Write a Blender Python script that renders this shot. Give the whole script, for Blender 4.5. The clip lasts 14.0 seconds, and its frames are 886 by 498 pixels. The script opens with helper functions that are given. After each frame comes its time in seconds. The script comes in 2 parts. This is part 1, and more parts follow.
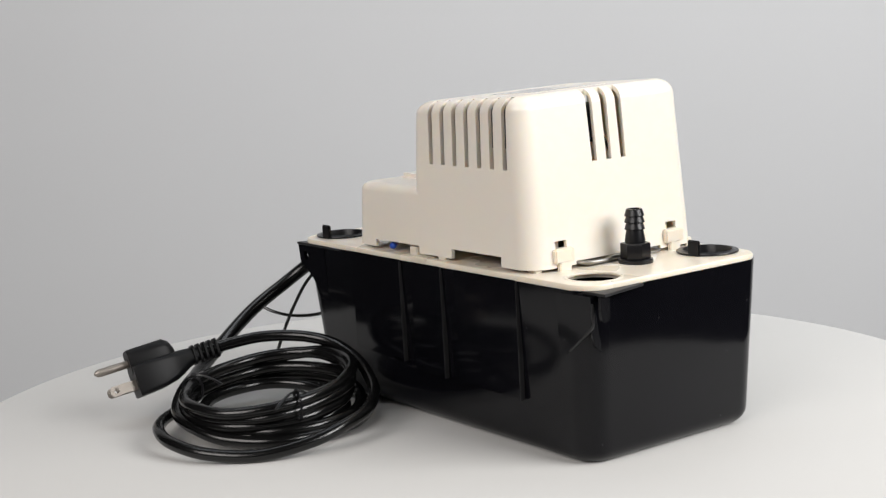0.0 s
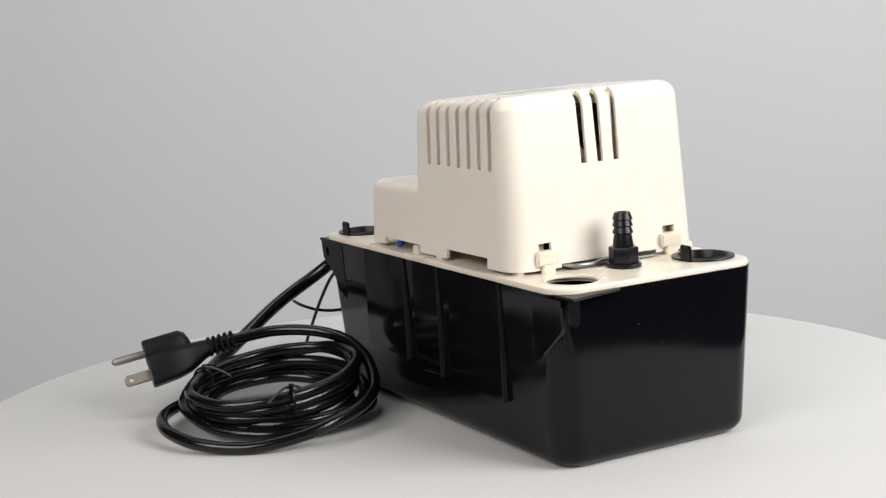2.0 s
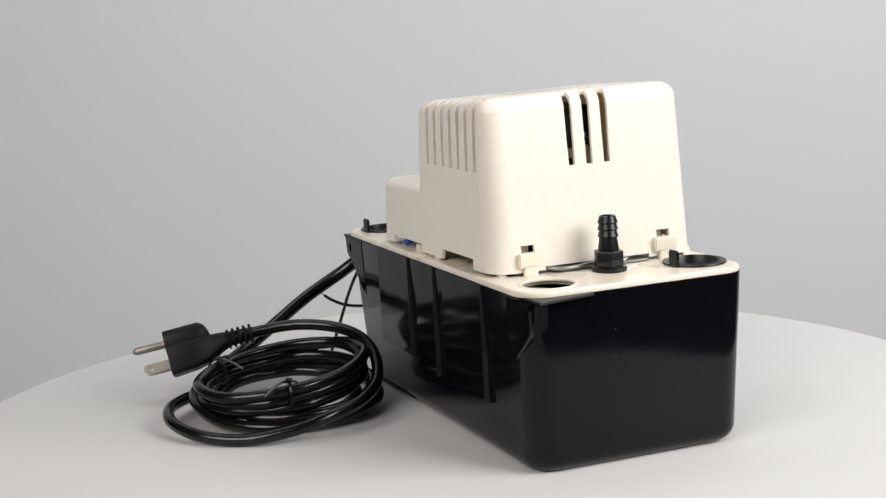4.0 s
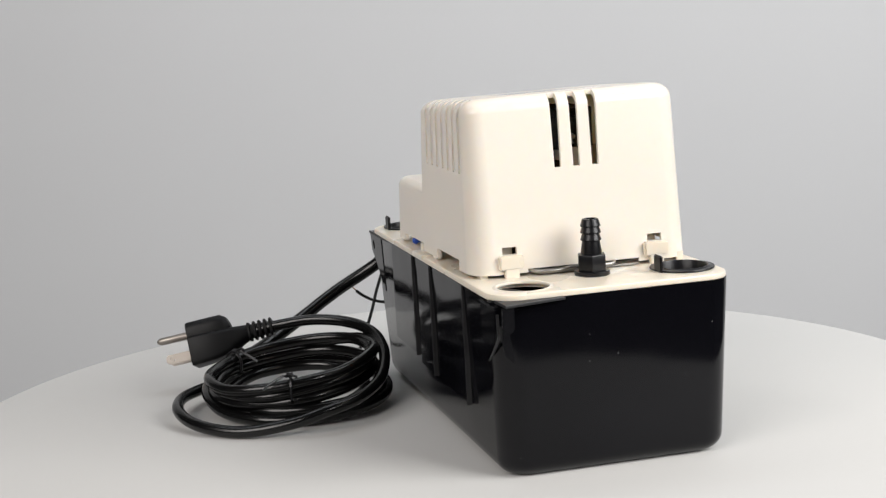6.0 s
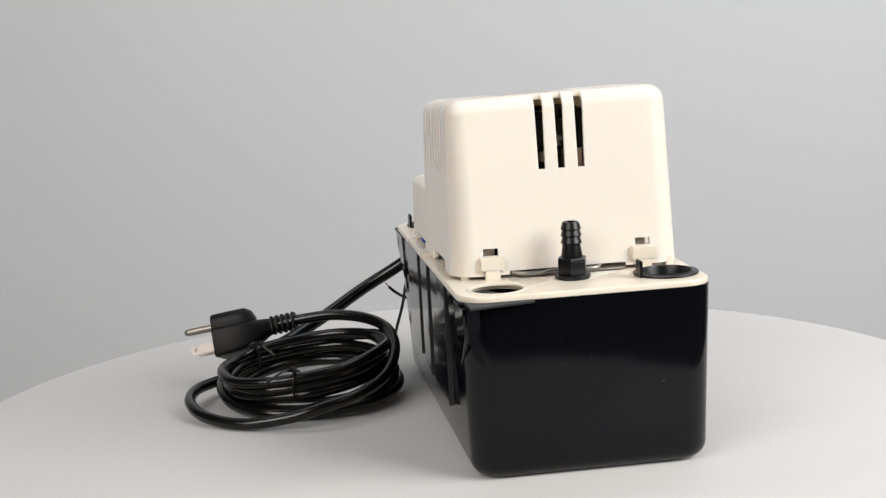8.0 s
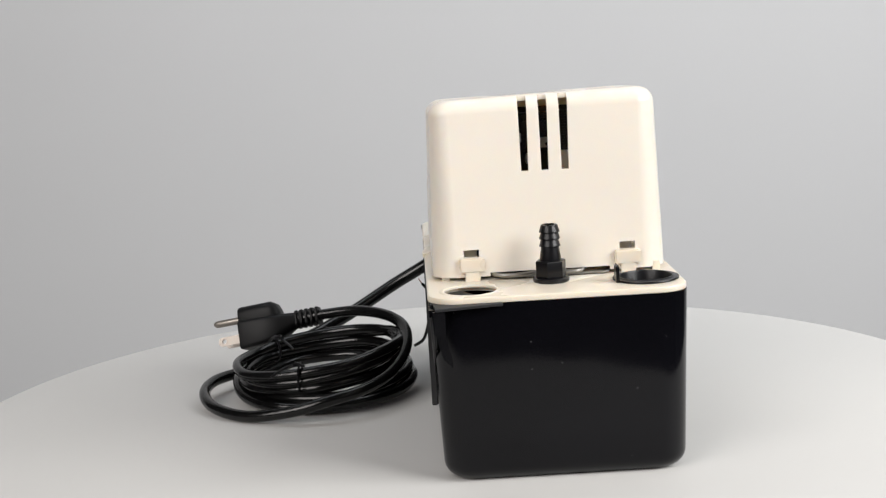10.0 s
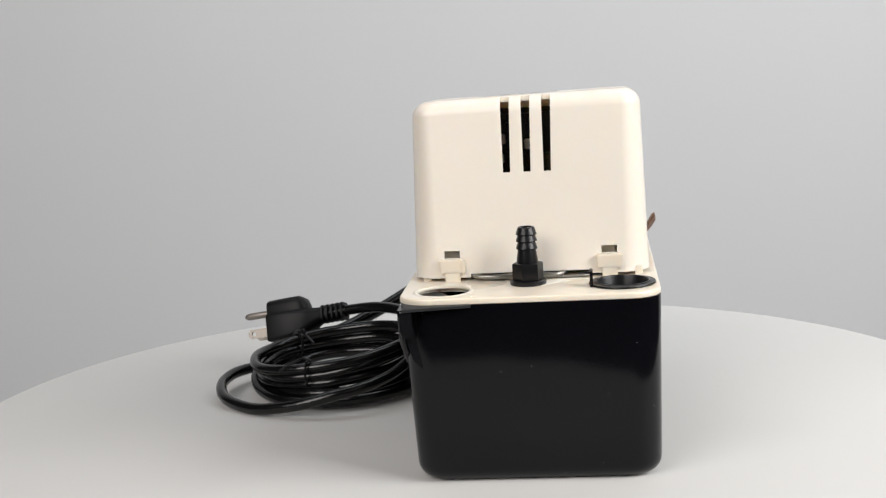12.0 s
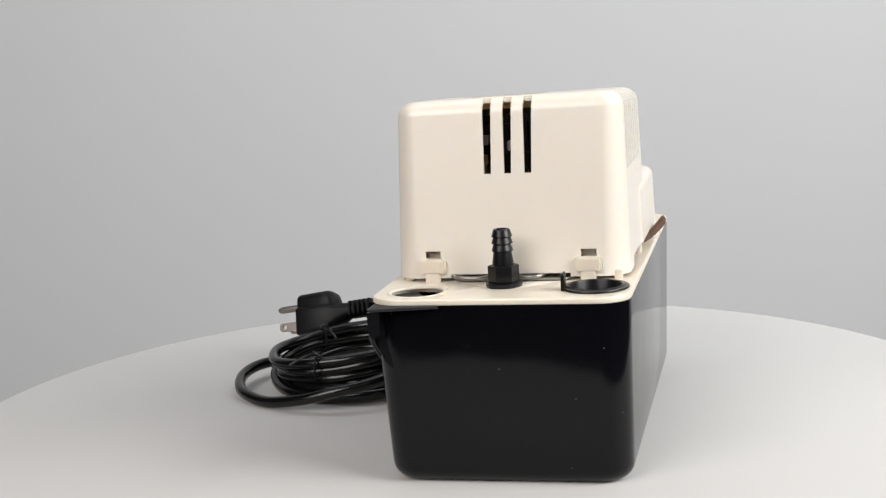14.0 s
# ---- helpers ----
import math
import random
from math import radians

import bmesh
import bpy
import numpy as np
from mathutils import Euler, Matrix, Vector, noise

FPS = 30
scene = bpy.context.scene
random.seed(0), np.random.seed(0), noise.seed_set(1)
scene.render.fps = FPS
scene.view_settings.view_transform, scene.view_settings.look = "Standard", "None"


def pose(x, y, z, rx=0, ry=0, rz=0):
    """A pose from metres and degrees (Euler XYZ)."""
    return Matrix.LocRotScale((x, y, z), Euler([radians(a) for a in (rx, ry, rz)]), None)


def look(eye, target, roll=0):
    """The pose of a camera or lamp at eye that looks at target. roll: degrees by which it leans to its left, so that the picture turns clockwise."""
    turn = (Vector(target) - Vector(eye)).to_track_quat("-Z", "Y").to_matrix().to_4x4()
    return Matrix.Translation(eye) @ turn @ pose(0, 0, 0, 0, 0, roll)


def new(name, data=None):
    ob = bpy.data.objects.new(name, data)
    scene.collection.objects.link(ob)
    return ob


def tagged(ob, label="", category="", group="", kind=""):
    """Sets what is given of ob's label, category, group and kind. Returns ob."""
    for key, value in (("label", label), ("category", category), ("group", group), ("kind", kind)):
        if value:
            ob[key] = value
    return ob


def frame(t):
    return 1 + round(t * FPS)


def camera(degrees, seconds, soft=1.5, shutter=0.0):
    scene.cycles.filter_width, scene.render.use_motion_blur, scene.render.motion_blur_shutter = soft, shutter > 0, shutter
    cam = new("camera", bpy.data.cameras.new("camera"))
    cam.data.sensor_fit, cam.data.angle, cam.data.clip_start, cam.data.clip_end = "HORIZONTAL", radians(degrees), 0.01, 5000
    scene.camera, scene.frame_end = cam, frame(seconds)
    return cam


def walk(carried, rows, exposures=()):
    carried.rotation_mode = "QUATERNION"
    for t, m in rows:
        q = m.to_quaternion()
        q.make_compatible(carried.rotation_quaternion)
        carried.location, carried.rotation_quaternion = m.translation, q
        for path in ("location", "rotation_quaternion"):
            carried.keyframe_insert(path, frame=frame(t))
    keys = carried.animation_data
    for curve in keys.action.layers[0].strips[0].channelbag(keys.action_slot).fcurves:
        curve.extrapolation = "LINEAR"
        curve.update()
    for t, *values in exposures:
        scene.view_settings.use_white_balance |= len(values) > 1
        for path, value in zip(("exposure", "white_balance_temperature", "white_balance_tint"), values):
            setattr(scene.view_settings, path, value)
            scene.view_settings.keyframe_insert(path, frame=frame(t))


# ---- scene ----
# a condensate pump on a slowly turning white round table, before a grey studio wall; the camera stands still
TURN = 36.9            # degrees of the pump's front at the start
RATE = -3.4847        # degrees a second
cam = camera(33.56, 14.0, soft=1.3)
EYE = (0.0, -0.83, 0.2332)
TARGET = (-0.01505, 0.0, 0.09886)
walk(cam, [(0, look(EYE, TARGET, -3.19)), (14, look(EYE, TARGET, -3.19))], exposures=[(0, 0.0), (14, 0.0)])

# ---- light ----
world = bpy.data.worlds.new("studio_air")
scene.world = world
world.use_nodes = True
world.node_tree.nodes["Background"].inputs[0].default_value = (0.9, 0.95, 1.0, 1)
world.node_tree.nodes["Background"].inputs[1].default_value = 0.02


def area(name, eye, target, w, h, power, color):
    d = bpy.data.lights.new(name, "AREA")
    d.shape, d.size, d.size_y, d.energy, d.color = "RECTANGLE", w, h, power, color
    ob = new(name, d)
    ob.matrix_world = look(eye, target)
    return ob


area("softbox_right", (1.75, -0.95, 1.15), (0.0, 0.0, 0.1), 1.6, 1.1, 72.5, (1.0, 0.995, 0.985))
area("softbox_left", (-1.2, -1.65, 1.35), (0.0, 0.0, 0.1), 1.6, 1.3, 42.5, (1.0, 0.955, 0.925))
# unseen lamp, added only to brighten the wall behind the table
area("backdrop_fill", (0.68, 0.3, 1.0), (0.62, 1.7, -0.3), 2.6, 0.5, 12.9, (0.92, 0.958, 1.0))


# ---- materials ----
def material(name, color, rough=0.5, metal=0.0, scale=300.0, spread=0.06, big=12.0, bump=0.02, specks=0.0, dust=(0.3, 0.3, 0.3), size=150, spec=0.5, wave=0.0):
    m = bpy.data.materials.new(name)
    m.use_nodes = True
    nt = m.node_tree
    b = nt.nodes["Principled BSDF"]
    b.inputs["Metallic"].default_value = metal
    b.inputs["Specular IOR Level"].default_value = spec
    tc = nt.nodes.new("ShaderNodeTexCoord")

    def noise_at(s, detail):
        n = nt.nodes.new("ShaderNodeTexNoise")
        n.inputs["Scale"].default_value, n.inputs["Detail"].default_value = s, detail
        nt.links.new(tc.outputs["Object"], n.inputs["Vector"])
        return n
    wide, fine = noise_at(big, 4), noise_at(scale, 3)
    ramp = nt.nodes.new("ShaderNodeMapRange")
    ramp.inputs["From Min"].default_value, ramp.inputs["From Max"].default_value = 0.3, 0.7
    ramp.inputs["To Min"].default_value, ramp.inputs["To Max"].default_value = 1 - spread, 1 + spread
    nt.links.new(wide.outputs["Fac"], ramp.inputs["Value"])
    tone = nt.nodes.new("ShaderNodeVectorMath")
    tone.operation = "SCALE"
    tone.inputs[0].default_value = color
    nt.links.new(ramp.outputs["Result"], tone.inputs["Scale"])
    out = tone.outputs["Vector"]
    if specks:
        v = nt.nodes.new("ShaderNodeTexVoronoi")
        v.inputs["Scale"].default_value = size
        nt.links.new(tc.outputs["Object"], v.inputs["Vector"])
        near = nt.nodes.new("ShaderNodeMath")
        near.operation, near.inputs[1].default_value = "LESS_THAN", 0.06
        nt.links.new(v.outputs["Distance"], near.inputs[0])
        pick = nt.nodes.new("ShaderNodeSeparateColor")
        nt.links.new(v.outputs["Color"], pick.inputs["Color"])
        few = nt.nodes.new("ShaderNodeMath")
        few.operation, few.inputs[1].default_value = "GREATER_THAN", 1 - specks
        nt.links.new(pick.outputs["Red"], few.inputs[0])
        both = nt.nodes.new("ShaderNodeMath")
        both.operation = "MULTIPLY"
        nt.links.new(near.outputs[0], both.inputs[0])
        nt.links.new(few.outputs[0], both.inputs[1])
        mix = nt.nodes.new("ShaderNodeMix")
        mix.data_type = "RGBA"
        nt.links.new(both.outputs[0], mix.inputs["Factor"])
        nt.links.new(out, mix.inputs["A"])
        mix.inputs["B"].default_value = (*dust, 1)
        out = mix.outputs["Result"]
    nt.links.new(out, b.inputs["Base Color"])
    rr = nt.nodes.new("ShaderNodeMapRange")
    rr.inputs["To Min"].default_value, rr.inputs["To Max"].default_value = rough * 0.85, rough * 1.15
    nt.links.new(wide.outputs["Fac"], rr.inputs["Value"])
    nt.links.new(rr.outputs["Result"], b.inputs["Roughness"])
    bp = nt.nodes.new("ShaderNodeBump")
    bp.inputs["Strength"].default_value, bp.inputs["Distance"].default_value = bump, 0.001
    nt.links.new(fine.outputs["Fac"], bp.inputs["Height"])
    if wave:    # slow unevenness of a moulded wall
        slow = nt.nodes.new("ShaderNodeBump")
        slow.inputs["Strength"].default_value, slow.inputs["Distance"].default_value = 1.0, wave
        nt.links.new(noise_at(22, 1).outputs["Fac"], slow.inputs["Height"])
        nt.links.new(slow.outputs["Normal"], bp.inputs["Normal"])
    nt.links.new(bp.outputs["Normal"], b.inputs["Normal"])
    return m


BLACK = material("black_plastic", (0.003, 0.003, 0.0042), 0.10, spec=0.24, scale=900, bump=0.006, specks=0.1, size=270, spread=0.2, wave=0.0004)
RIB = material("black_moulded_plastic", (0.005, 0.005, 0.006), 0.27, spec=0.4, scale=1200, bump=0.08, spread=0.2)
# LIP: black plastic made paler, the light on its edges put into the colour
LIP = material("highlit_black_edge", (0.016, 0.016, 0.017), 0.42, spec=0.5, scale=900, bump=0.1, spread=0.3, big=60)
MATTE = material("black_matte_plastic", (0.004, 0.004, 0.005), 0.32, spec=0.3, scale=1200, bump=0.04, spread=0.2)
PLUG = material("black_plug_vinyl", (0.004, 0.004, 0.0045), 0.46, spec=0.2, scale=1200, bump=0.06, spread=0.2)
CORD = material("black_cord_jacket", (0.003, 0.003, 0.003), 0.2, spec=0.42, scale=700, bump=0.1, spread=0.15)
CREAM = material("cream_plastic", (0.79, 0.72, 0.635), 0.24, scale=1500, bump=0.06, spread=0.015, specks=0.012, dust=(0.2, 0.17, 0.13), size=110)
LIDCREAM = material("cream_lid_plastic", (0.73, 0.655, 0.545), 0.28, scale=1500, bump=0.05, spread=0.02)
WHITE = material("white_laminate", (0.54, 0.532, 0.517), 0.65, spec=0.25, scale=900, bump=0.03, spread=0.01, big=5)
WALL = material("grey_wall_paint", (0.60, 0.60, 0.605), 0.85, scale=250, bump=0.05, spread=0.012, big=2)
DARKWALL = material("dark_studio_paint", (0.03, 0.03, 0.032), 0.8, scale=250, bump=0.05, spread=0.05, big=2)
STEEL = material("bright_steel", (0.34, 0.33, 0.31), 0.4, metal=1, scale=600, bump=0.08)
NICKEL = material("nickel_prong", (0.31, 0.28, 0.25), 0.45, metal=1, scale=600, bump=0.05)
DARKSTEEL = material("dark_laminations", (0.018, 0.018, 0.019), 0.55, metal=0.3, scale=400, bump=0.2, spread=0.3, big=90)
BROWN = material("brown_wire_insulation", (0.13, 0.065, 0.035), 0.55, scale=500, bump=0.5, spread=0.4, big=160)
BLUE = material("blue_wire_cap", (0.015, 0.07, 0.42), 0.4)
GREYPRINT = material("grey_print", (0.33, 0.33, 0.34), 0.5)

for m in (CREAM, LIDCREAM):
    b = m.node_tree.nodes["Principled BSDF"]
    b.inputs["Subsurface Weight"].default_value = 0.35
    b.inputs["Subsurface Radius"].default_value = (1.0, 0.75, 0.5)
    b.inputs["Subsurface Scale"].default_value = 0.005

MM = 0.001
STRETCH = Vector((0.9984, 1.0318, 1.0104))    # from the drawing's millimetres of tank, lid and cover to true ones
FOOT = -2.3           # the table top in the pump's own heights


# ---- building helpers ----
def finish(bm, name, mat, smooth=38):
    bmesh.ops.recalc_face_normals(bm, faces=bm.faces)
    me = bpy.data.meshes.new(name)
    bm.to_mesh(me)
    bm.free()
    me.materials.append(mat)
    if smooth:
        for f in me.polygons:
            f.use_smooth = True
        me.set_sharp_from_angle(angle=radians(smooth))
    return me


def part(name, bm, mat, parent, label="", smooth=38, weighted=False, true=False):
    """One mesh object under a thing or a part, built in the drawing's millimetres or, with true, in real ones."""
    for v in bm.verts:
        v.co *= MM
        if not true:
            v.co *= STRETCH
    ob = new(name, finish(bm, name, mat, smooth))
    ob.parent = parent
    if weighted:
        w = ob.modifiers.new("even_shading", "WEIGHTED_NORMAL")
        w.keep_sharp = True
    return tagged(ob, label) if label else ob


def rrect(x0, x1, y0, y1, r, n=7):
    """A rounded rectangle, counter-clockwise; r: one radius, or four from the front-left corner on."""
    rs = (r,) * 4 if isinstance(r, (int, float)) else r
    pts = []
    for (cx, cy, sx, sy), rad, a0 in zip(((x0, y0, 1, 1), (x1, y0, -1, 1), (x1, y1, -1, -1), (x0, y1, 1, -1)), rs, (180, 270, 0, 90)):
        for k in range(n + 1):
            a = radians(a0 + 90 * k / n)
            pts.append((cx + sx * rad + rad * math.cos(a), cy + sy * rad + rad * math.sin(a)))
    return pts


def loft(bm, rings, cap0=True, cap1=True):
    """Skins a row of closed rings of 3D points."""
    loops = [[bm.verts.new(p) for p in ring] for ring in rings]
    for a, b in zip(loops, loops[1:]):
        for i in range(len(a)):
            j = (i + 1) % len(a)
            bm.faces.new((a[i], a[j], b[j], b[i]))
    if cap0:
        bm.faces.new(loops[0][::-1])
    if cap1:
        bm.faces.new(loops[-1])
    return loops


def slab(bm, pts, z0, z1, e=0.0):
    """A flat plate of the outline pts, its upper and lower edges eased by e."""
    c = Vector((sum(p[0] for p in pts) / len(pts), sum(p[1] for p in pts) / len(pts)))
    w = max((Vector(p) - c).length for p in pts)

    def ring(k, z):
        s = 1 - k / w
        return [(c.x + (p[0] - c.x) * s, c.y + (p[1] - c.y) * s, z) for p in pts]
    if e:
        loft(bm, [ring(e, z0), ring(e * 0.3, z0 + e * 0.3), ring(0, z0 + e), ring(0, z1 - e), ring(e * 0.3, z1 - e * 0.3), ring(e, z1)])
    else:
        loft(bm, [ring(0, z0), ring(0, z1)])


def block(bm, x0, x1, y0, y1, z0, z1, e=0.6):
    """A box with eased edges."""
    b = bmesh.new()
    bmesh.ops.create_cube(b, size=1)
    for v in b.verts:
        v.co = ((x0 + x1) / 2 + v.co.x * (x1 - x0), (y0 + y1) / 2 + v.co.y * (y1 - y0), (z0 + z1) / 2 + v.co.z * (z1 - z0))
    if e:
        bmesh.ops.bevel(b, geom=b.edges[:], offset=e, segments=2, affect="EDGES")
    merge(bm, b)


def merge(bm, other, m=None):
    me = bpy.data.meshes.new("scrap")
    other.to_mesh(me)
    other.free()
    if m is not None:
        me.transform(m)
    bm.from_mesh(me)
    bpy.data.meshes.remove(me)


def lathe(bm, profile, cx=0.0, cy=0.0, n=40, closed=False):
    rings = [[(cx + r * math.cos(2 * math.pi * k / n), cy + r * math.sin(2 * math.pi * k / n), z) for k in range(n)] for r, z in profile]
    if closed:
        loops = loft(bm, rings, False, False)
        a, b = loops[-1], loops[0]
        for i in range(n):
            bm.faces.new((a[i], a[(i + 1) % n], b[(i + 1) % n], b[i]))
    else:
        loft(bm, rings)


def spline(ctrl, per=10):
    """A smooth line through the points of ctrl."""
    P = [Vector(p) for p in ctrl]
    P = [2 * P[0] - P[1]] + P + [2 * P[-1] - P[-2]]
    out = []
    for i in range(1, len(P) - 2):
        for k in range(per):
            t = k / per
            a, b, c, d = P[i - 1:i + 3]
            out.append(0.5 * (2 * b + (c - a) * t + (2 * a - 5 * b + 4 * c - d) * t * t + (3 * b - a - 3 * c + d) * t ** 3))
    out.append(P[-2])
    return out


def tube(bm, line, radius, n=12):
    """A round tube along a line; radius: a number or one for each point."""
    rings, up = [], Vector((0, 0, 1))
    for i, p in enumerate(line):
        d = (line[min(i + 1, len(line) - 1)] - line[max(i - 1, 0)]).normalized()
        side = d.cross(up)
        if side.length < 0.05:
            side = d.cross(Vector((1, 0, 0)))
        side.normalize()
        top = side.cross(d)
        up = top
        r = radius[i] if isinstance(radius, (list, tuple)) else radius
        rings.append([p + r * (math.cos(2 * math.pi * k / n) * side + math.sin(2 * math.pi * k / n) * top) for k in range(n)])
    loft(bm, rings)


def carve(base, others, kind):
    """base joined with, or cut by, each of the others (all bmeshes in millimetres)."""
    def holder(b):
        bmesh.ops.recalc_face_normals(b, faces=b.faces)
        me = bpy.data.meshes.new("scrap")
        b.to_mesh(me)
        b.free()
        return new("scrap", me)
    a = holder(base)
    obs = [holder(b) for b in others]
    for o in obs:
        m = a.modifiers.new("cut", "BOOLEAN")
        m.operation, m.solver, m.object = kind, "EXACT", o
    dg = bpy.context.evaluated_depsgraph_get()
    me = bpy.data.meshes.new_from_object(a.evaluated_get(dg))
    out = bmesh.new()
    out.from_mesh(me)
    for o in (a, *obs):
        d = o.data
        bpy.data.objects.remove(o)
        bpy.data.meshes.remove(d)
    bpy.data.meshes.remove(me)
    return out


# ---- the studio ----
def room():
    def sheet(name, pts, mat, label, thick):
        bm = bmesh.new()
        vs = [bm.verts.new(p) for p in pts]
        f = bm.faces.new(vs)
        r = bmesh.ops.extrude_face_region(bm, geom=[f])
        bm.normal_update()
        for v in [g for g in r["geom"] if isinstance(g, bmesh.types.BMVert)]:
            v.co += Vector(thick)
        ob = new(name, finish(bm, name, mat, 0))
        return tagged(ob, label, name.split("_")[0], kind="structure")
    X, Y0, Y1, Z0, Z1 = 2.6, -3.0, 1.7, -0.9, 2.3
    sheet("floor", [(-X, Y0, Z0), (X, Y0, Z0), (X, Y1, Z0), (-X, Y1, Z0)], DARKWALL, "plain dark grey studio floor", (0, 0, -0.1))
    sheet("ceiling", [(-X, Y0, Z1), (X, Y0, Z1), (X, Y1, Z1), (-X, Y1, Z1)], DARKWALL, "plain dark grey studio ceiling", (0, 0, 0.1))
    sheet("wall_north", [(-X, Y1, Z0), (X, Y1, Z0), (X, Y1, Z1), (-X, Y1, Z1)], WALL, "plain smooth light grey backdrop wall", (0, 0.1, 0))
    sheet("wall_south", [(-X, Y0, Z0), (X, Y0, Z0), (X, Y0, Z1), (-X, Y0, Z1)], DARKWALL, "plain dark grey studio wall", (0, -0.1, 0))
    sheet("wall_west", [(-X, Y0, Z0), (-X, Y1, Z0), (-X, Y1, Z1), (-X, Y0, Z1)], DARKWALL, "plain dark grey studio wall", (-0.1, 0, 0))
    sheet("wall_east", [(X, Y0, Z0), (X, Y1, Z0), (X, Y1, Z1), (X, Y0, Z1)], DARKWALL, "plain dark grey studio wall", (0.1, 0, 0))


room()


def build_turntable():
    t = tagged(new("turntable"), "round white laminate display turntable with a smooth rim", "turntable")
    t.location = (-0.0092, 0.024, -0.9009)
    bm = bmesh.new()
    R = 308.5
    lathe(bm, [(R - 3, 878), (R, 881), (R, 897.5), (R - 1, 899.4), (R - 2.5, 900)], n=160)
    part("disc", bm, WHITE, t, "white laminate disc", true=True)
    bm = bmesh.new()
    lathe(bm, [(170, 0), (170, 25), (60, 40), (60, 860), (140, 878)], n=64)
    part("pedestal", bm, WHITE, t, true=True)
    return t


turntable = build_turntable()


# ---- the pump: millimetres, x across it, -y its front, z up from the table ----
pump = tagged(new("condensate_pump"), "cream and black plastic condensate pump with coiled black power cord", "pump")


def build_tank():
    def ring(z, e):
        k = z / 90
        x0, x1 = -60.3 - 3.7 * k, 62.6 + 1.9 * k
        y0, y1 = -131.5 - 6.5 * k, 117.5 + 12.5 * k
        return [(x, y, z) for x, y in rrect(x0 + e, x1 - e, y0 + e, y1 - e, max(14 - e * 0.6, 2))]
    bm = bmesh.new()
    rings = [ring(FOOT + 9 - 9 * math.sin(radians(a)), 9 - 9 * math.cos(radians(a))) for a in range(90, -1, -15)]
    rings += [ring(z, 0) for z in (20, 40, 60, 80, 89.6)]
    rings += [ring(z, 2.2) for z in (89.6, 60, 20, 6)]
    loft(bm, rings)
    tank = part("tank", bm, BLACK, pump, "glossy black plastic reservoir tank with tapering sides")

    # upright pads on the long side
    for y0, y1, z0 in ((20, 71, 30), (-19, 10.5, 26.5), (-84, -30, 26)):
        bm = bmesh.new()
        block(bm, -64.6, -58, y0, y1, z0, 91, 1.2)
        pad = part("pad", bm, BLACK, tank)
        bm = bmesh.new()
        block(bm, -65.0, -62.0, y0 - 0.25, y0 + 0.85, z0 - 0.3, 89.3, 0.3)
        # the light that catches this edge is part of LIP's paler colour
        part("edge_rib", bm, LIP, pad)
    # mounting ears at both ends of that side: a flange under the lid, a wing in line with the wall, a tongue before it
    def wall(z):
        return -60.6 - 3.7 * z / 90

    for s, y, tip in ((-1, -146, (-61, -146.5)), (1, 131.5, (-65, 131.5))):
        bm = bmesh.new()
        flange = [tip, (-64, y - s * 48), (-50, y - s * 48), (-28 if s < 0 else -50, y - s * 6.5)]
        slab(bm, flange if s < 0 else flange[::-1], 88.3, 89.8, 0.3)
        # the flange's lit top is imitated by the paler LIP colour
        ear = part("mounting_ear", bm, LIP, tank, "satin black mounting ear")
        front = ((6.5, 88), (6.5, 84), (7.2, 73), (9, 70.5), (26.5, 56.5), (32, 54), (32, 88))
        rear = ((0, 88), (1, 77), (10, 71), (20, 62), (26, 55), (30, 54), (30, 88))
        plate = bmesh.new()
        loft(plate, [[(wall(b) + d, y - s * a, b) for a, b in (front if s < 0 else rear)] for d in (0, 2.4)])
        holes = []
        if s > 0:
            h = bmesh.new()
            loft(h, [[(x, y - 8 + 2.2 * math.cos(k * math.pi / 8), 81.5 + 3.2 * math.sin(k * math.pi / 8)) for k in range(16)] for x in (-75, -55)])
            holes.append(h)
        part("ear_wing", carve(plate, holes, "DIFFERENCE") if holes else plate, BLACK, ear)
        if s < 0:
            # satin rim along the wing's free edge, its highlight put into the paler colour
            bm = bmesh.new()
            tube(bm, spline([(wall(84) + 0.6, y + 6.3, 84.5), (wall(78) + 0.6, y + 6.7, 78), (wall(73) + 0.6, y + 7, 73), (wall(66) + 0.6, y + 15, 66), (wall(58) + 0.6, y + 25, 58)], 6), 0.7, 8)
            part("wing_rim", bm, LIP, ear)
            # rounded tongue under the flange's tip, and a rib behind it
            bm = bmesh.new()
            outline = [(-62.5, 88)] + [(-59.5 - 3 * math.cos(radians(a)), 79 - 3.6 * math.sin(radians(a))) for a in range(0, 181, 20)] + [(-56.5, 88)]
            loft(bm, [[(x, q, z) for x, z in outline] for q in (y + 1, y + 2.8)])
            part("tongue", bm, RIB, ear)
            bm = bmesh.new()
            loft(bm, [[(x, q, z) for x, z in ((-62.5, 88), (-62.5, 76), (-58, 62), (-54, 58), (-54, 88))] for q in (y + 11, y + 12.6)])
            part("gusset", bm, RIB, ear)
    return tank


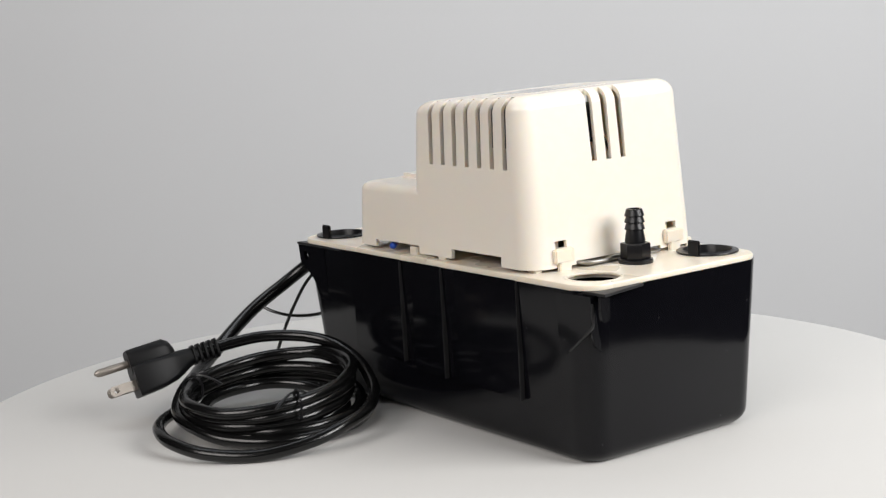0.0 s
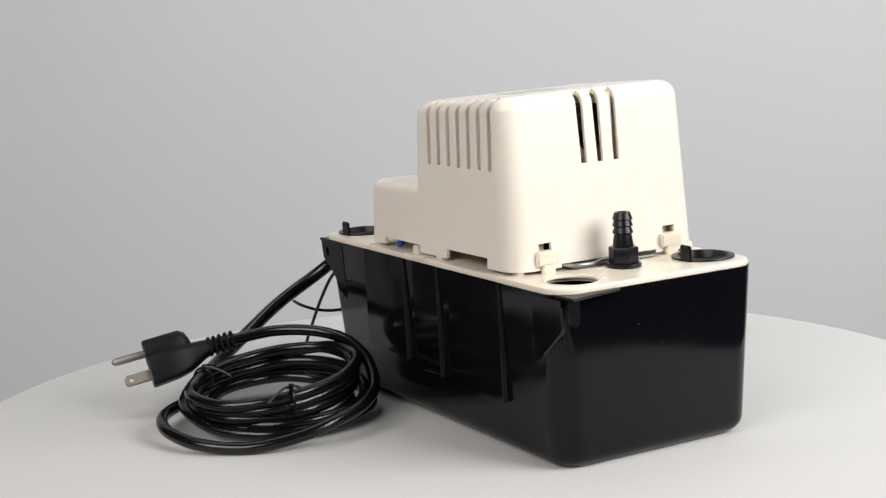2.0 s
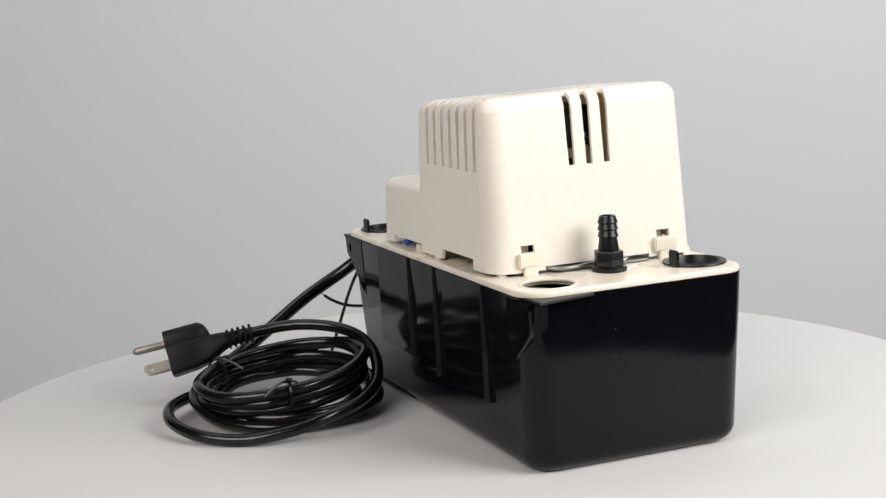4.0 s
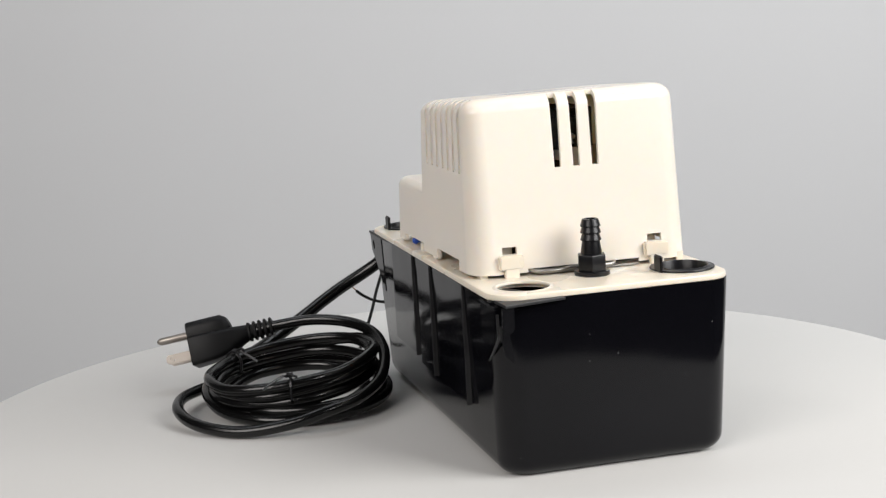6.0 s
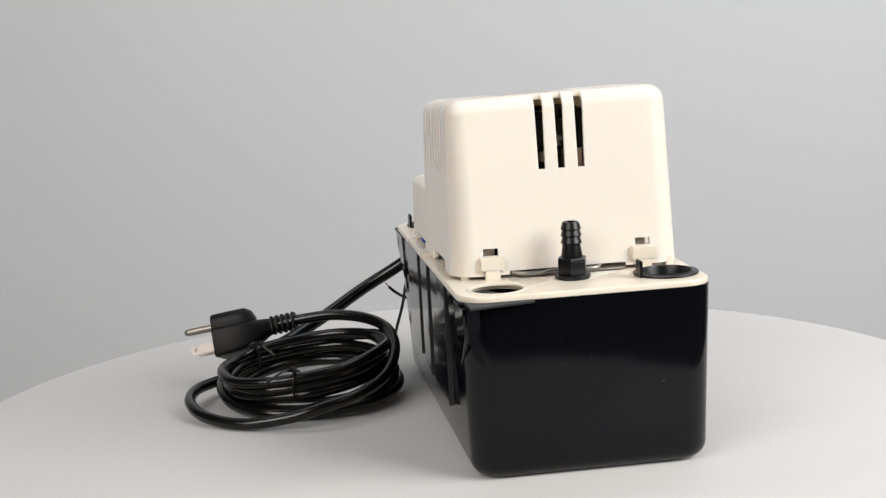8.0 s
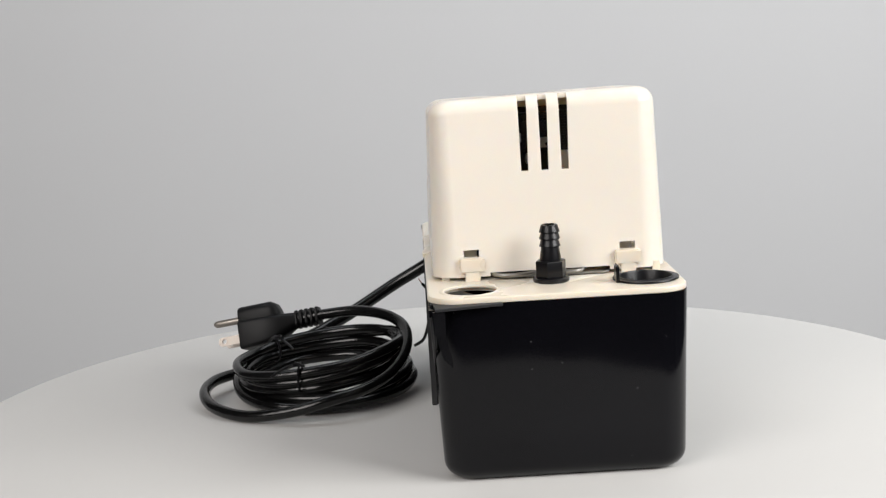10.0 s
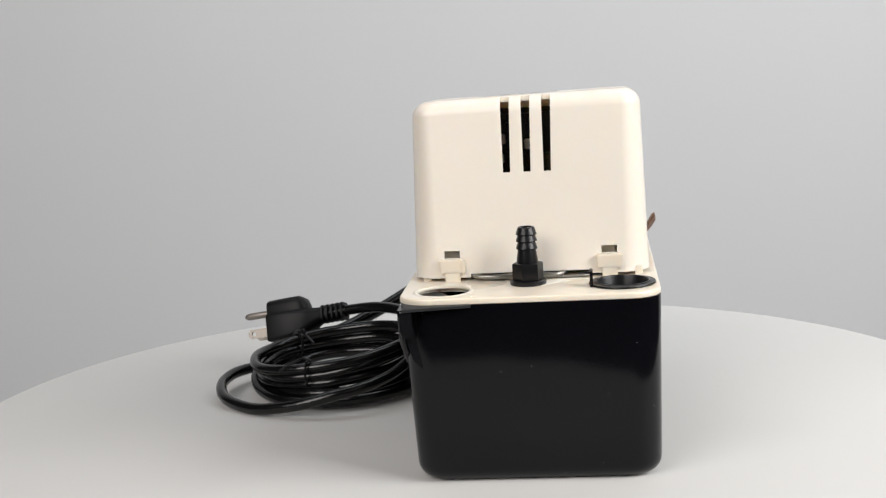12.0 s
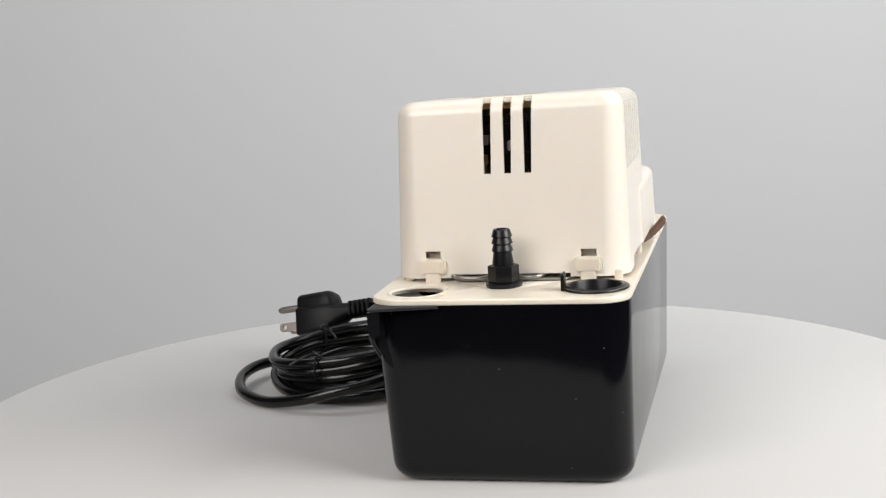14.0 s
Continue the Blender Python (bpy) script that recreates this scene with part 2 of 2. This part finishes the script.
def build_lid():
    bm = bmesh.new()
    out = [(rrect(-64.5 + e, 64.5 - e, -138 + e, 130.5 - e, 15 - e), z) for e, z in ((0.4, 89.5), (0, 89.9), (0, 91.6), (0.4, 92.4), (1.3, 92.8))]
    loft(bm, [[(x, y, z) for x, y in pts] for pts, z in out])
    holes = []
    for cx, cy, r in ((-43, -119.5, 13.2), (46, -114, 14.4), (-42, 112.5, 14.4)):
        h = bmesh.new()
        lathe(h, [(r + 3, 80), (r + 3, 91.3), (r, 91.7), (r, 100)], cx, cy, 48)
        holes.append(h)
    lid = part("lid", carve(bm, holes, "DIFFERENCE"), LIDCREAM, pump, "cream plastic lid with round inlet holes", weighted=True)
    # raised collar of the open inlet
    bm = bmesh.new()
    lathe(bm, [(13.1, 91.8), (13.1, 92.6), (13.5, 93.1), (14.6, 93.2), (15.6, 92.7), (15.6, 91.8)], -43, -119.5, 48, closed=True)
    part("inlet_collar", bm, LIDCREAM, lid)
    # low boss under the outlet
    bm = bmesh.new()
    slab(bm, [(-24, -96), (-8, -113), (7, -113), (26, -96), (26, -80), (-24, -80)], 92.4, 92.95, 0.1)
    part("outlet_boss", bm, LIDCREAM, lid)
    # clips that hold the cover
    for x in (-40.3, 40.3):
        bm = bmesh.new()
        block(bm, x - 6.6, x + 6.6, -96.1, -89.5, 97, 104.4, 0.7)
        block(bm, x - 3.9, x + 3.9, -96.3, -93.5, 91.5, 98, 0.5)
        block(bm, x - 5, x + 3, -87.4, -85.8, 97, 111, 0.4)
        block(bm, x - 3, x + 3, -94, -82, 97.2, 99.4, 0.2)
        part("clip", bm, LIDCREAM, lid)
    # short posts between lid and cover
    for x, y in ((-54, -87), (-58, -15), (-58, 12), (55, -89), (58, -15), (58, 35)):
        bm = bmesh.new()
        block(bm, x - 2, x + 2, y - 3.5, y + 3.5, 91, 97.5, 0.4)
        part("post", bm, LIDCREAM, lid)
    # small moulding nib on the long edge
    bm = bmesh.new()
    block(bm, -65.4, -58, -6, 6, 91.1, 93.5, 0.4)
    part("edge_nib", bm, LIDCREAM, lid)
    return lid


def build_rings():
    for cx, cy in ((46, -114), (-42, 112.5)):
        bm = bmesh.new()
        lathe(bm, [(12.9, 70), (12.9, 93.9), (13.2, 94.4), (13.8, 94.5), (14.4, 94.0), (16.0, 93.8), (16.5, 93.9), (16.7, 93.5), (16.5, 92.9), (14.2, 92.85), (14.2, 70)], cx, cy, 56, closed=True)
        ring = part("inlet_ring", bm, MATTE, pump, "black plastic inlet ring with upright finger tab")
        bm = bmesh.new()
        block(bm, cx - 16.0, cx - 14.4, cy - 9, cy - 0.5, 92.3, 101.4, 0.6)
        part("finger_tab", bm, MATTE, ring)


def build_outlet():
    bm = bmesh.new()
    cx, cy = -1.0, -107
    lathe(bm, [(9.0, 92.8), (9.2, 93.2), (9.2, 94.6), (8.8, 95.1), (6, 95.2)], cx, cy, 40)
    outlet = part("outlet_fitting", bm, MATTE, pump, "black barbed hose outlet fitting with hexagonal base")
    bm = bmesh.new()
    hexa = [(cx + 7.9 * math.cos(radians(60 * k + 12)), cy + 7.9 * math.sin(radians(60 * k + 12))) for k in range(6)]
    slab(bm, hexa, 94, 103.6, 0.7)
    part("hex_nut", bm, MATTE, outlet)
    bm = bmesh.new()
    prof = [(5.4, 103), (5.4, 105), (4.5, 110.6)]
    for r, z in ((5.4, 110.7), (5.35, 114.4), (5.25, 117.8)):
        prof += [(r, z), (r, z + 0.35), (r - 1.0, z + 3.5)]
    prof += [(3.9, 121.6), (2.9, 121.6), (2.8, 105)]
    lathe(bm, prof, cx, cy, 36)
    block(bm, cx - 1.4, cx - 0.4, cy - 3.8, cy - 2.9, 121.2, 122.5, 0.15)    # a nib of flash on the rim
    part("hose_barb", bm, MATTE, outlet, smooth=14)


def build_cover():
    t = 2.2

    def tall(e, z0, ztop, fillet):
        def ring(z, i):
            k = (z - 95) / 91
            top = max(0, (z - 150) / 36)
            return [(x, y, z + top * (0.7 - 4.4 * (y + 85) / 93 - 1.3 * (1 - x / 58))) for x, y in rrect(-60.8 + 2.0 * k + e + i, 60.8 - 2.0 * k - e - i, -93.8 + 9.2 * k + e + i, 13.5 - 5 * k - e - i, [max(q - e - i * 0.4, 3) for q in (13 - 3 * k, 13 - 3 * k, 9, 9)], 8)]
        b = bmesh.new()
        rings = [ring(z0, 0), ring(120, 0), ring(150, 0)]
        rings += [ring(ztop - fillet + fillet * math.sin(radians(a)), fillet - fillet * math.cos(radians(a))) for a in range(0, 91, 15)]
        loft(b, rings)
        return b

    def low(e, z0, ztop, fillet):
        def ring(z, i):
            k = (z - 95) / 91
            return [(x, y, z) for x, y in rrect(-60.75 + 2.0 * k + e + i, 61.9 - 2.2 * k - e - i, -30 + e + i, 68.5 - 6 * k - e - i, max(8 - e - i * 0.4, 2), 6)]
        b = bmesh.new()
        rings = [ring(z0, 0), ring(112, 0)] + [ring(ztop - fillet + fillet * math.sin(radians(a)), fillet - fillet * math.cos(radians(a))) for a in range(0, 91, 18)]
        loft(b, rings)
        return b
    body = carve(tall(0, 94.6, 186, 8), [low(0, 94.6, 132, 5)], "UNION")
    bump = bmesh.new()
    block(bump, -34, 54, -5, 59, 120, 134.6, 2.2)
    body = carve(body, [bump], "UNION")
    cuts = [tall(t, 80, 183.4, 6), low(t, 80, 129.4, 3)]

    def box(*a):
        b = bmesh.new()
        block(b, *a, 0)
        cuts.append(b)

    def slot(c, w0, w1, axis, z0):
        """A slot that widens upwards and runs over the top edge; axis: the face that it opens."""
        b = bmesh.new()
        if axis == "y":
            q = [(c * 0.985 - w0, z0, c * 0.985 + w0), (c + 0.4 - w1, 195, c + 0.4 + w1)]
            loft(b, [[(q[0][0], y, q[0][1]), (q[0][2], y, q[0][1]), (q[1][2], y, q[1][1]), (q[1][0], y, q[1][1])] for y in (-110, -79)])
        else:
            s = axis
            loft(b, [[(x, c - w0, z0), (x, c + w0, z0), (x, c + w1, 195), (x, c - w1, 195)] for x in ((s * 75, s * 51.5))])
        cuts.append(b)
    for c in (-10.6, 0, 10.6):
        slot(c, 1.85, 2.5, "y", 146.8)
    for k in range(7):
        slot(-9.4 - 10.65 * k, 1.7, 1.9, -1, 146)
        slot(-9.4 - 10.65 * k, 1.7, 1.9, 1, 146)
    for x in (-40.4, 40.4):
        box(x - 4, x + 4, -100, -86, 104.5, 108.3)
    box(-66, -50, -68, -25, 90, 100)
    box(-66, -50, 5, 48, 90, 98.8)
    box(50, 66, -66, -34, 90, 100)
    box(50, 66, -30, 40, 90, 99.6)
    box(-31, 31, -100, -80, 90, 96.4)
    cover = part("cover", carve(body, cuts, "DIFFERENCE"), CREAM, pump, "cream plastic motor cover with vertical vent slots", smooth=30, weighted=True)
    # printed plate on the sloping roof
    roof = pose(-2, -41, 183.15, -2.71, -1.28)
    bm = bmesh.new()
    slab(bm, rrect(-28, 28, -21, 21, 3, 4), -1.0, 0.25)
    bm.transform(roof)
    plate = part("rating_plate", bm, CREAM, cover, "pale plate with grey print")
    for k in range(5):
        bm = bmesh.new()
        block(bm, -24, 18 - 7 * (k % 3), -17 + 7.5 * k, -13.5 + 7.5 * k, -0.5, 0.4, 0)
        bm.transform(roof)
        part("print_bar", bm, GREYPRINT, plate)


def build_motor():
    """The motor: a stack of laminations on a steel frame, its coil and terminals, all seen through the slots, and an
    added dark backing.
    """
    bm = bmesh.new()
    stack = []
    for k in range(15):
        for e, z in ((0, 0), (0, 1.1), (0.5, 1.1), (0.5, 1.4)):
            stack.append([(x, y, 154 + 1.4 * k + z) for x, y in rrect(-36 + e, 20 - e, -64 + e, -22 - e, 3, 3)])
    loft(bm, stack)
    motor = part("motor", bm, DARKSTEEL, pump, "dark laminated electric motor inside the cover")
    # dark block added low inside the cover to shade the clip windows
    bm = bmesh.new()
    block(bm, -46, 44, -66, -10, 97, 112, 4)
    part("window_backing", bm, DARKSTEEL, motor)
    bm = bmesh.new()
    block(bm, -24, 8, -74, -62, 152, 175, 4)
    part("winding", bm, RIB, motor)
    bm = bmesh.new()
    lathe(bm, [(10, 111), (10, 128), (16, 131), (16, 154.2)], -4, -46, 32)
    part("shaft_housing", bm, RIB, motor)
    for x in (-30, 20):
        bm = bmesh.new()
        lathe(bm, [(2.2, 111), (2.2, 154.5)], x, -60, 16)
        part("standoff", bm, STEEL, motor)
    for x, y, z in ((-13, -78, 163), (1, -78.5, 160), (-7, -77.5, 152), (-14, -78, 153)):
        bm = bmesh.new()
        block(bm, x - 2, x + 2, y - 2, y + 3, z - 2.5, z + 2.5, 0.5)
        part("terminal", bm, STEEL, motor)
    for line in ([(-14, -80, 163), (-20, -82, 157), (-24, -78, 146), (-22, -66, 130), (-18, -58, 112)],
                 [(2, -80.5, 160), (6, -82, 152), (12, -78, 140), (16, -66, 126), (14, -60, 112)]):
        bm = bmesh.new()
        tube(bm, spline(line), 1.0, 8)
        part("motor_lead", bm, CORD, motor)
    # bright plate between lid and cover
    bm = bmesh.new()
    slab(bm, rrect(-27, 31, -97, -60, 5, 5), 93.6, 94.4, 0.2)
    part("base_plate", bm, STEEL, motor, "bright steel base plate")
    # bent steel strap that comes out under the cover on both sides of the outlet
    bm = bmesh.new()
    tube(bm, spline([(-30, -86, 95.6), (-29, -95, 95.5), (-24, -99, 95.5), (-15, -99.5, 95.5), (-9, -97, 95.7), (-2, -97.5, 95.8), (9, -98.5, 95.6), (15, -97, 95.6), (18, -90, 95.8)], 8), 1.0, 10)
    part("steel_strap", bm, STEEL, motor, "bent bright steel strap")


# thin leads lie a touch askew of the tank
LAY = pose(0, -95, 0) @ pose(0, 0, 0, 0, 0, -1.2) @ pose(0, 95, 0)
CORD_R = 3.5


def coil(a, f, wide=0.0):
    """The middle of the coiled cord at the angle a: f runs from the lowest turn (0) to the top one (1)."""
    q = radians(a)
    c, n = math.cos(q), math.sin(q)
    low = Vector((-130.5 + 54.5 * c, 65 + 56.5 * n, 6.6 + 0.4 * c + 3.8 * n))
    u = q - 0.2
    r = 1 / math.sqrt((math.cos(u) / 51.3) ** 2 + (math.sin(u) / 45.7) ** 2)
    top = Vector((-133.5 + r * c, 61 + r * n, 25.1 + 5.4 * c + 2.0 * n))
    return low.lerp(top, f) + Vector((c, n, 0)) * wide


def build_cord():
    """The power cord: out of the ear, down to the tied coil and up it, down behind, a stray low turn, and over the coil to the plug."""
    rnd = random.Random(4)
    ctrl = [(-46, 134, 78), (-47, 152, 72), (-60, 161, 61), (-86, 162, 46.5), (-115, 152, 31), (-143, 133, 20), (-167, 108, 15.5), (-183, 82, 11.5), (-185, 58, 8)]
    # six turns: the outer low one, four that fill the ring, the round top one
    knots = (0, 0.8, 1.2, 1.8, 2.2, 2.8, 3.2, 3.8, 4.2, 4.6)
    for a in range(210, 2191, 30):
        turn = (a - 210) / 360
        f = np.interp(turn, knots, (0, 0.02, 0.04, 0.06, 0.25, 0.28, 0.5, 0.55, 0.8, 1))
        pinch = np.interp(turn, knots, (0, 0, -13, -14, -1, -1, -5, -5, -2, 0))
        if turn < 4.5:
            pinch += rnd.uniform(-1.5, 1.5)
        p = coil(a, float(f), float(pinch))
        ctrl.append((p.x, p.y, max(p.z + rnd.uniform(-0.7, 0.7), 1.3)))
    ctrl += [(-124, 117, 22), (-149, 116, 12), (-172, 105, 7), (-190, 88, 7.5), (-202, 68, 8), (-205, 46, 6), (-196, 22, 3), (-174.5, 3, 1.6), (-148, -7, 5.5), (-127, -8, 10.5),
             (-107, -1, 14), (-91, 15.5, 18), (-82, 35, 23.5), (-78, 55, 30), (-80.5, 76, 36), (-92, 94, 39.5), (-111, 108.5, 40.2), (-131, 116.5, 37.6), (-148, 121, 34.3)]
    bm = bmesh.new()
    line = spline(ctrl, 9)
    tube(bm, line, [float(np.interp(i, (0, 45, 75), (4.3, 4.2, CORD_R))) for i in range(len(line))], 14)
    cord = part("power_cord", bm, CORD, pump, "coiled glossy black power cord", smooth=60, true=True)
    # twist ties
    for a, f, zc, high, tail in ((259, 0.9, 20.0, 8.0, (-17, -6)), (132, 0.9, 20.0, 7.5, (13, -12))):
        n = Vector((math.cos(radians(a)), math.sin(radians(a)), 0))
        c = coil(a, f)
        c.z = zc
        ring = [c + 6.2 * math.cos(2 * math.pi * k / 28) * n + high * math.sin(2 * math.pi * k / 28) * Vector((0, 0, 1)) for k in range(29)]
        bm = bmesh.new()
        tube(bm, ring, 0.8, 8)
        top = c + Vector((0, 0, high))
        u = Vector((*tail, 0))
        tube(bm, spline([top, top + u * 0.3 + Vector((0, 0, 0.6)), top + u * 0.7 + Vector((0, 0, -2)), top + u + Vector((0, 0, -5))], 6), 0.75, 8)
        tube(bm, spline([top + Vector((1, 0, 0)), top + u * 0.25 + Vector((2, -2, 2.5)), top + u * 0.1 + Vector((5, -4, 0))], 6), 0.75, 8)
        for k in range(3):
            tube(bm, [top + u * (0.06 * k) + Vector((-1, -1, 0.2)), top + u * (0.06 * k) + Vector((1.2, 1, 1.2))], 0.9, 6)
        part("twist_tie", bm, RIB, cord, true=True)


def build_plug():
    """A moulded three-pin plug, its own x axis from the relief to the pins."""
    a, b = Vector((-138.5, 120.5, 35.6)), Vector((-187.3, 130.5, 27.1))
    d = (b - a).normalized()
    up = Vector((-0.05, 0.33, 0.94))
    side = up.cross(d).normalized()
    up = d.cross(side)
    M = Matrix((d, side, up)).transposed().to_4x4()
    M.translation = a

    def put(bm):
        bm.transform(M)
        return bm

    def sect(x, w, h, r, dz=0.0):
        return [(x, p[0], p[1] + dz) for p in rrect(-w, w, -h, h, r, 5)]
    bm = bmesh.new()
    loft(bm, [sect(12, 5.0, 4.8, 4), sect(17, 6.6, 6, 4.5, -0.8), sect(22, 8.8, 7.4, 4.5, -2), sect(27, 10.6, 8.4, 3.6, -3.2), sect(35, 11.8, 9.1, 2.8, -4.1),
              sect(50, 12.4, 9.6, 2.2, -4.6), sect(51.2, 12.0, 9.2, 2.0, -4.6)])
    plug = part("plug", put(bm), PLUG, pump, "black moulded three-pin plug with nickel pins", true=True)
    bm = bmesh.new()
    loft(bm, [sect(22.5, 3, 2, 1.9, 2.5), sect(23.5, 5.5, 4.5, 4, 4.4), sect(25.5, 7.6, 6.6, 5, 6.4), sect(29, 8.6, 7.8, 5.5, 7.4), sect(35, 8.8, 8, 5.5, 7.2), sect(50.2, 9, 8, 5.5, 7), sect(51.6, 8.6, 7.6, 5, 7)])
    part("earth_hump", put(bm), PLUG, plug, true=True)
    for k in range(5):
        bm = bmesh.new()
        x = -3 + 3.6 * k
        loft(bm, [sect(x, 5.6, 5.4, 3), sect(x + 0.4, 6.2, 6.0, 3), sect(x + 1.5, 6.2, 6.0, 3), sect(x + 1.9, 5.6, 5.4, 3)])
        part("relief_ring", put(bm), PLUG, plug, true=True)
    bm = bmesh.new()
    loft(bm, [sect(-4, 4.0, 4.0, 3.5), sect(20, 5.2, 5.0, 3.5)])
    part("strain_relief", put(bm), PLUG, plug, true=True)
    bm = bmesh.new()
    line = [Vector((x, 0, 7)) for x in (50, 60, 69, 71, 72.2)]
    tube(bm, line, [2.4, 2.4, 2.4, 1.9, 0.8], 16)
    part("earth_pin", put(bm), NICKEL, plug, true=True)
    for y in (-6.4, 6.4):
        blade = bmesh.new()
        loft(blade, [[(x, y + q * 0.75, z) for x, z in ((50, -9.5), (66, -9.5), (67.5, -8), (67.5, -5), (66, -3.5), (50, -3.5))] for q in (-1, 1)])
        h = bmesh.new()
        loft(h, [[(63.5 + 1.6 * math.cos(k * math.pi / 8), y + q * 3, -6.5 + 1.6 * math.sin(k * math.pi / 8)) for k in range(16)] for q in (-1, 1)])
        part("flat_pin", put(carve(blade, [h], "DIFFERENCE")), NICKEL, plug, true=True)


def build_leads():
    """Thin sensor leads at the back and the bits that stick out under the cover."""
    for ctrl in ([(-56, 128, 72), (-60, 140, 60), (-63, 150, 46), (-65, 160, 31), (-69, 165, 16), (-73, 167, 4), (-80, 168, -1)],
                 [(-44, 122, 44), (-54, 142, 38), (-62, 158, 36.5), (-68, 170, 38.2), (-72, 177, 41)]):
        bm = bmesh.new()
        tube(bm, spline(ctrl), 1.1, 8)
        bm.transform(LAY)
        lead = part("sensor_lead", bm, CORD, pump, "thin black sensor lead")
    # bared strands at the end of the upper lead
    bm = bmesh.new()
    for k in range(3):
        tube(bm, [Vector((-71.8, 176.8, 40.9)), Vector((-73.8 - 0.4 * k, 180 + 0.5 * k, 42.7 + 0.7 * k))], 0.35, 6)
    bm.transform(LAY)
    part("bare_tip", bm, BROWN, lead, "bared copper strands")
    bm = bmesh.new()
    lathe(bm, [(1.0, 0), (2.0, 1), (2.3, 6), (2.0, 9), (1.0, 9.5)], n=16)
    bm.transform(pose(-59, 34, 95.4, 0, 80, 40))
    part("wire_cap", bm, BLUE, pump, "small blue wire cap under the cover")
    # brown lead end, pressed out under the cover
    bm = bmesh.new()
    for k in range(2):
        line = spline([(58, 14, 94.3 + k), (62, 21, 96.3 + 1.2 * k), (65.5, 28.5, 99 + 1.4 * k), (68.5, 35 + 2 * k, 101.8 + 1.6 * k)], 6)
        loft(bm, [[(x - 1, y - 3.4, z + 1.6), (x + 0.6, y - 3.6, z + 2.4), (x + 1.5, y + 3.2, z - 1.4), (x, y + 3.6, z - 2.2)] for x, y, z in line])
    part("lead_end", bm, BROWN, pump, "frayed brown wire lead end")


build_tank()
build_lid()
build_rings()
build_outlet()
build_cover()
build_motor()
build_cord()
build_plug()
build_leads()


def motions():
    """Table and pump turn together."""
    rows, disc = [], []
    for t in range(15):
        a = TURN + RATE * t + 0.00311 * t * (t - 14) - 0.000385 * t * (t - 14) * (t - 7)
        rows.append((t, pose(0, 0, 0, 0, 0, a) @ pose(0.0384, 0.0129, 0.00136)))
        disc.append((t, pose(-0.0092, 0.024, -0.9009, 0, 0, a)))
    walk(pump, rows)
    walk(turntable, disc)


motions()
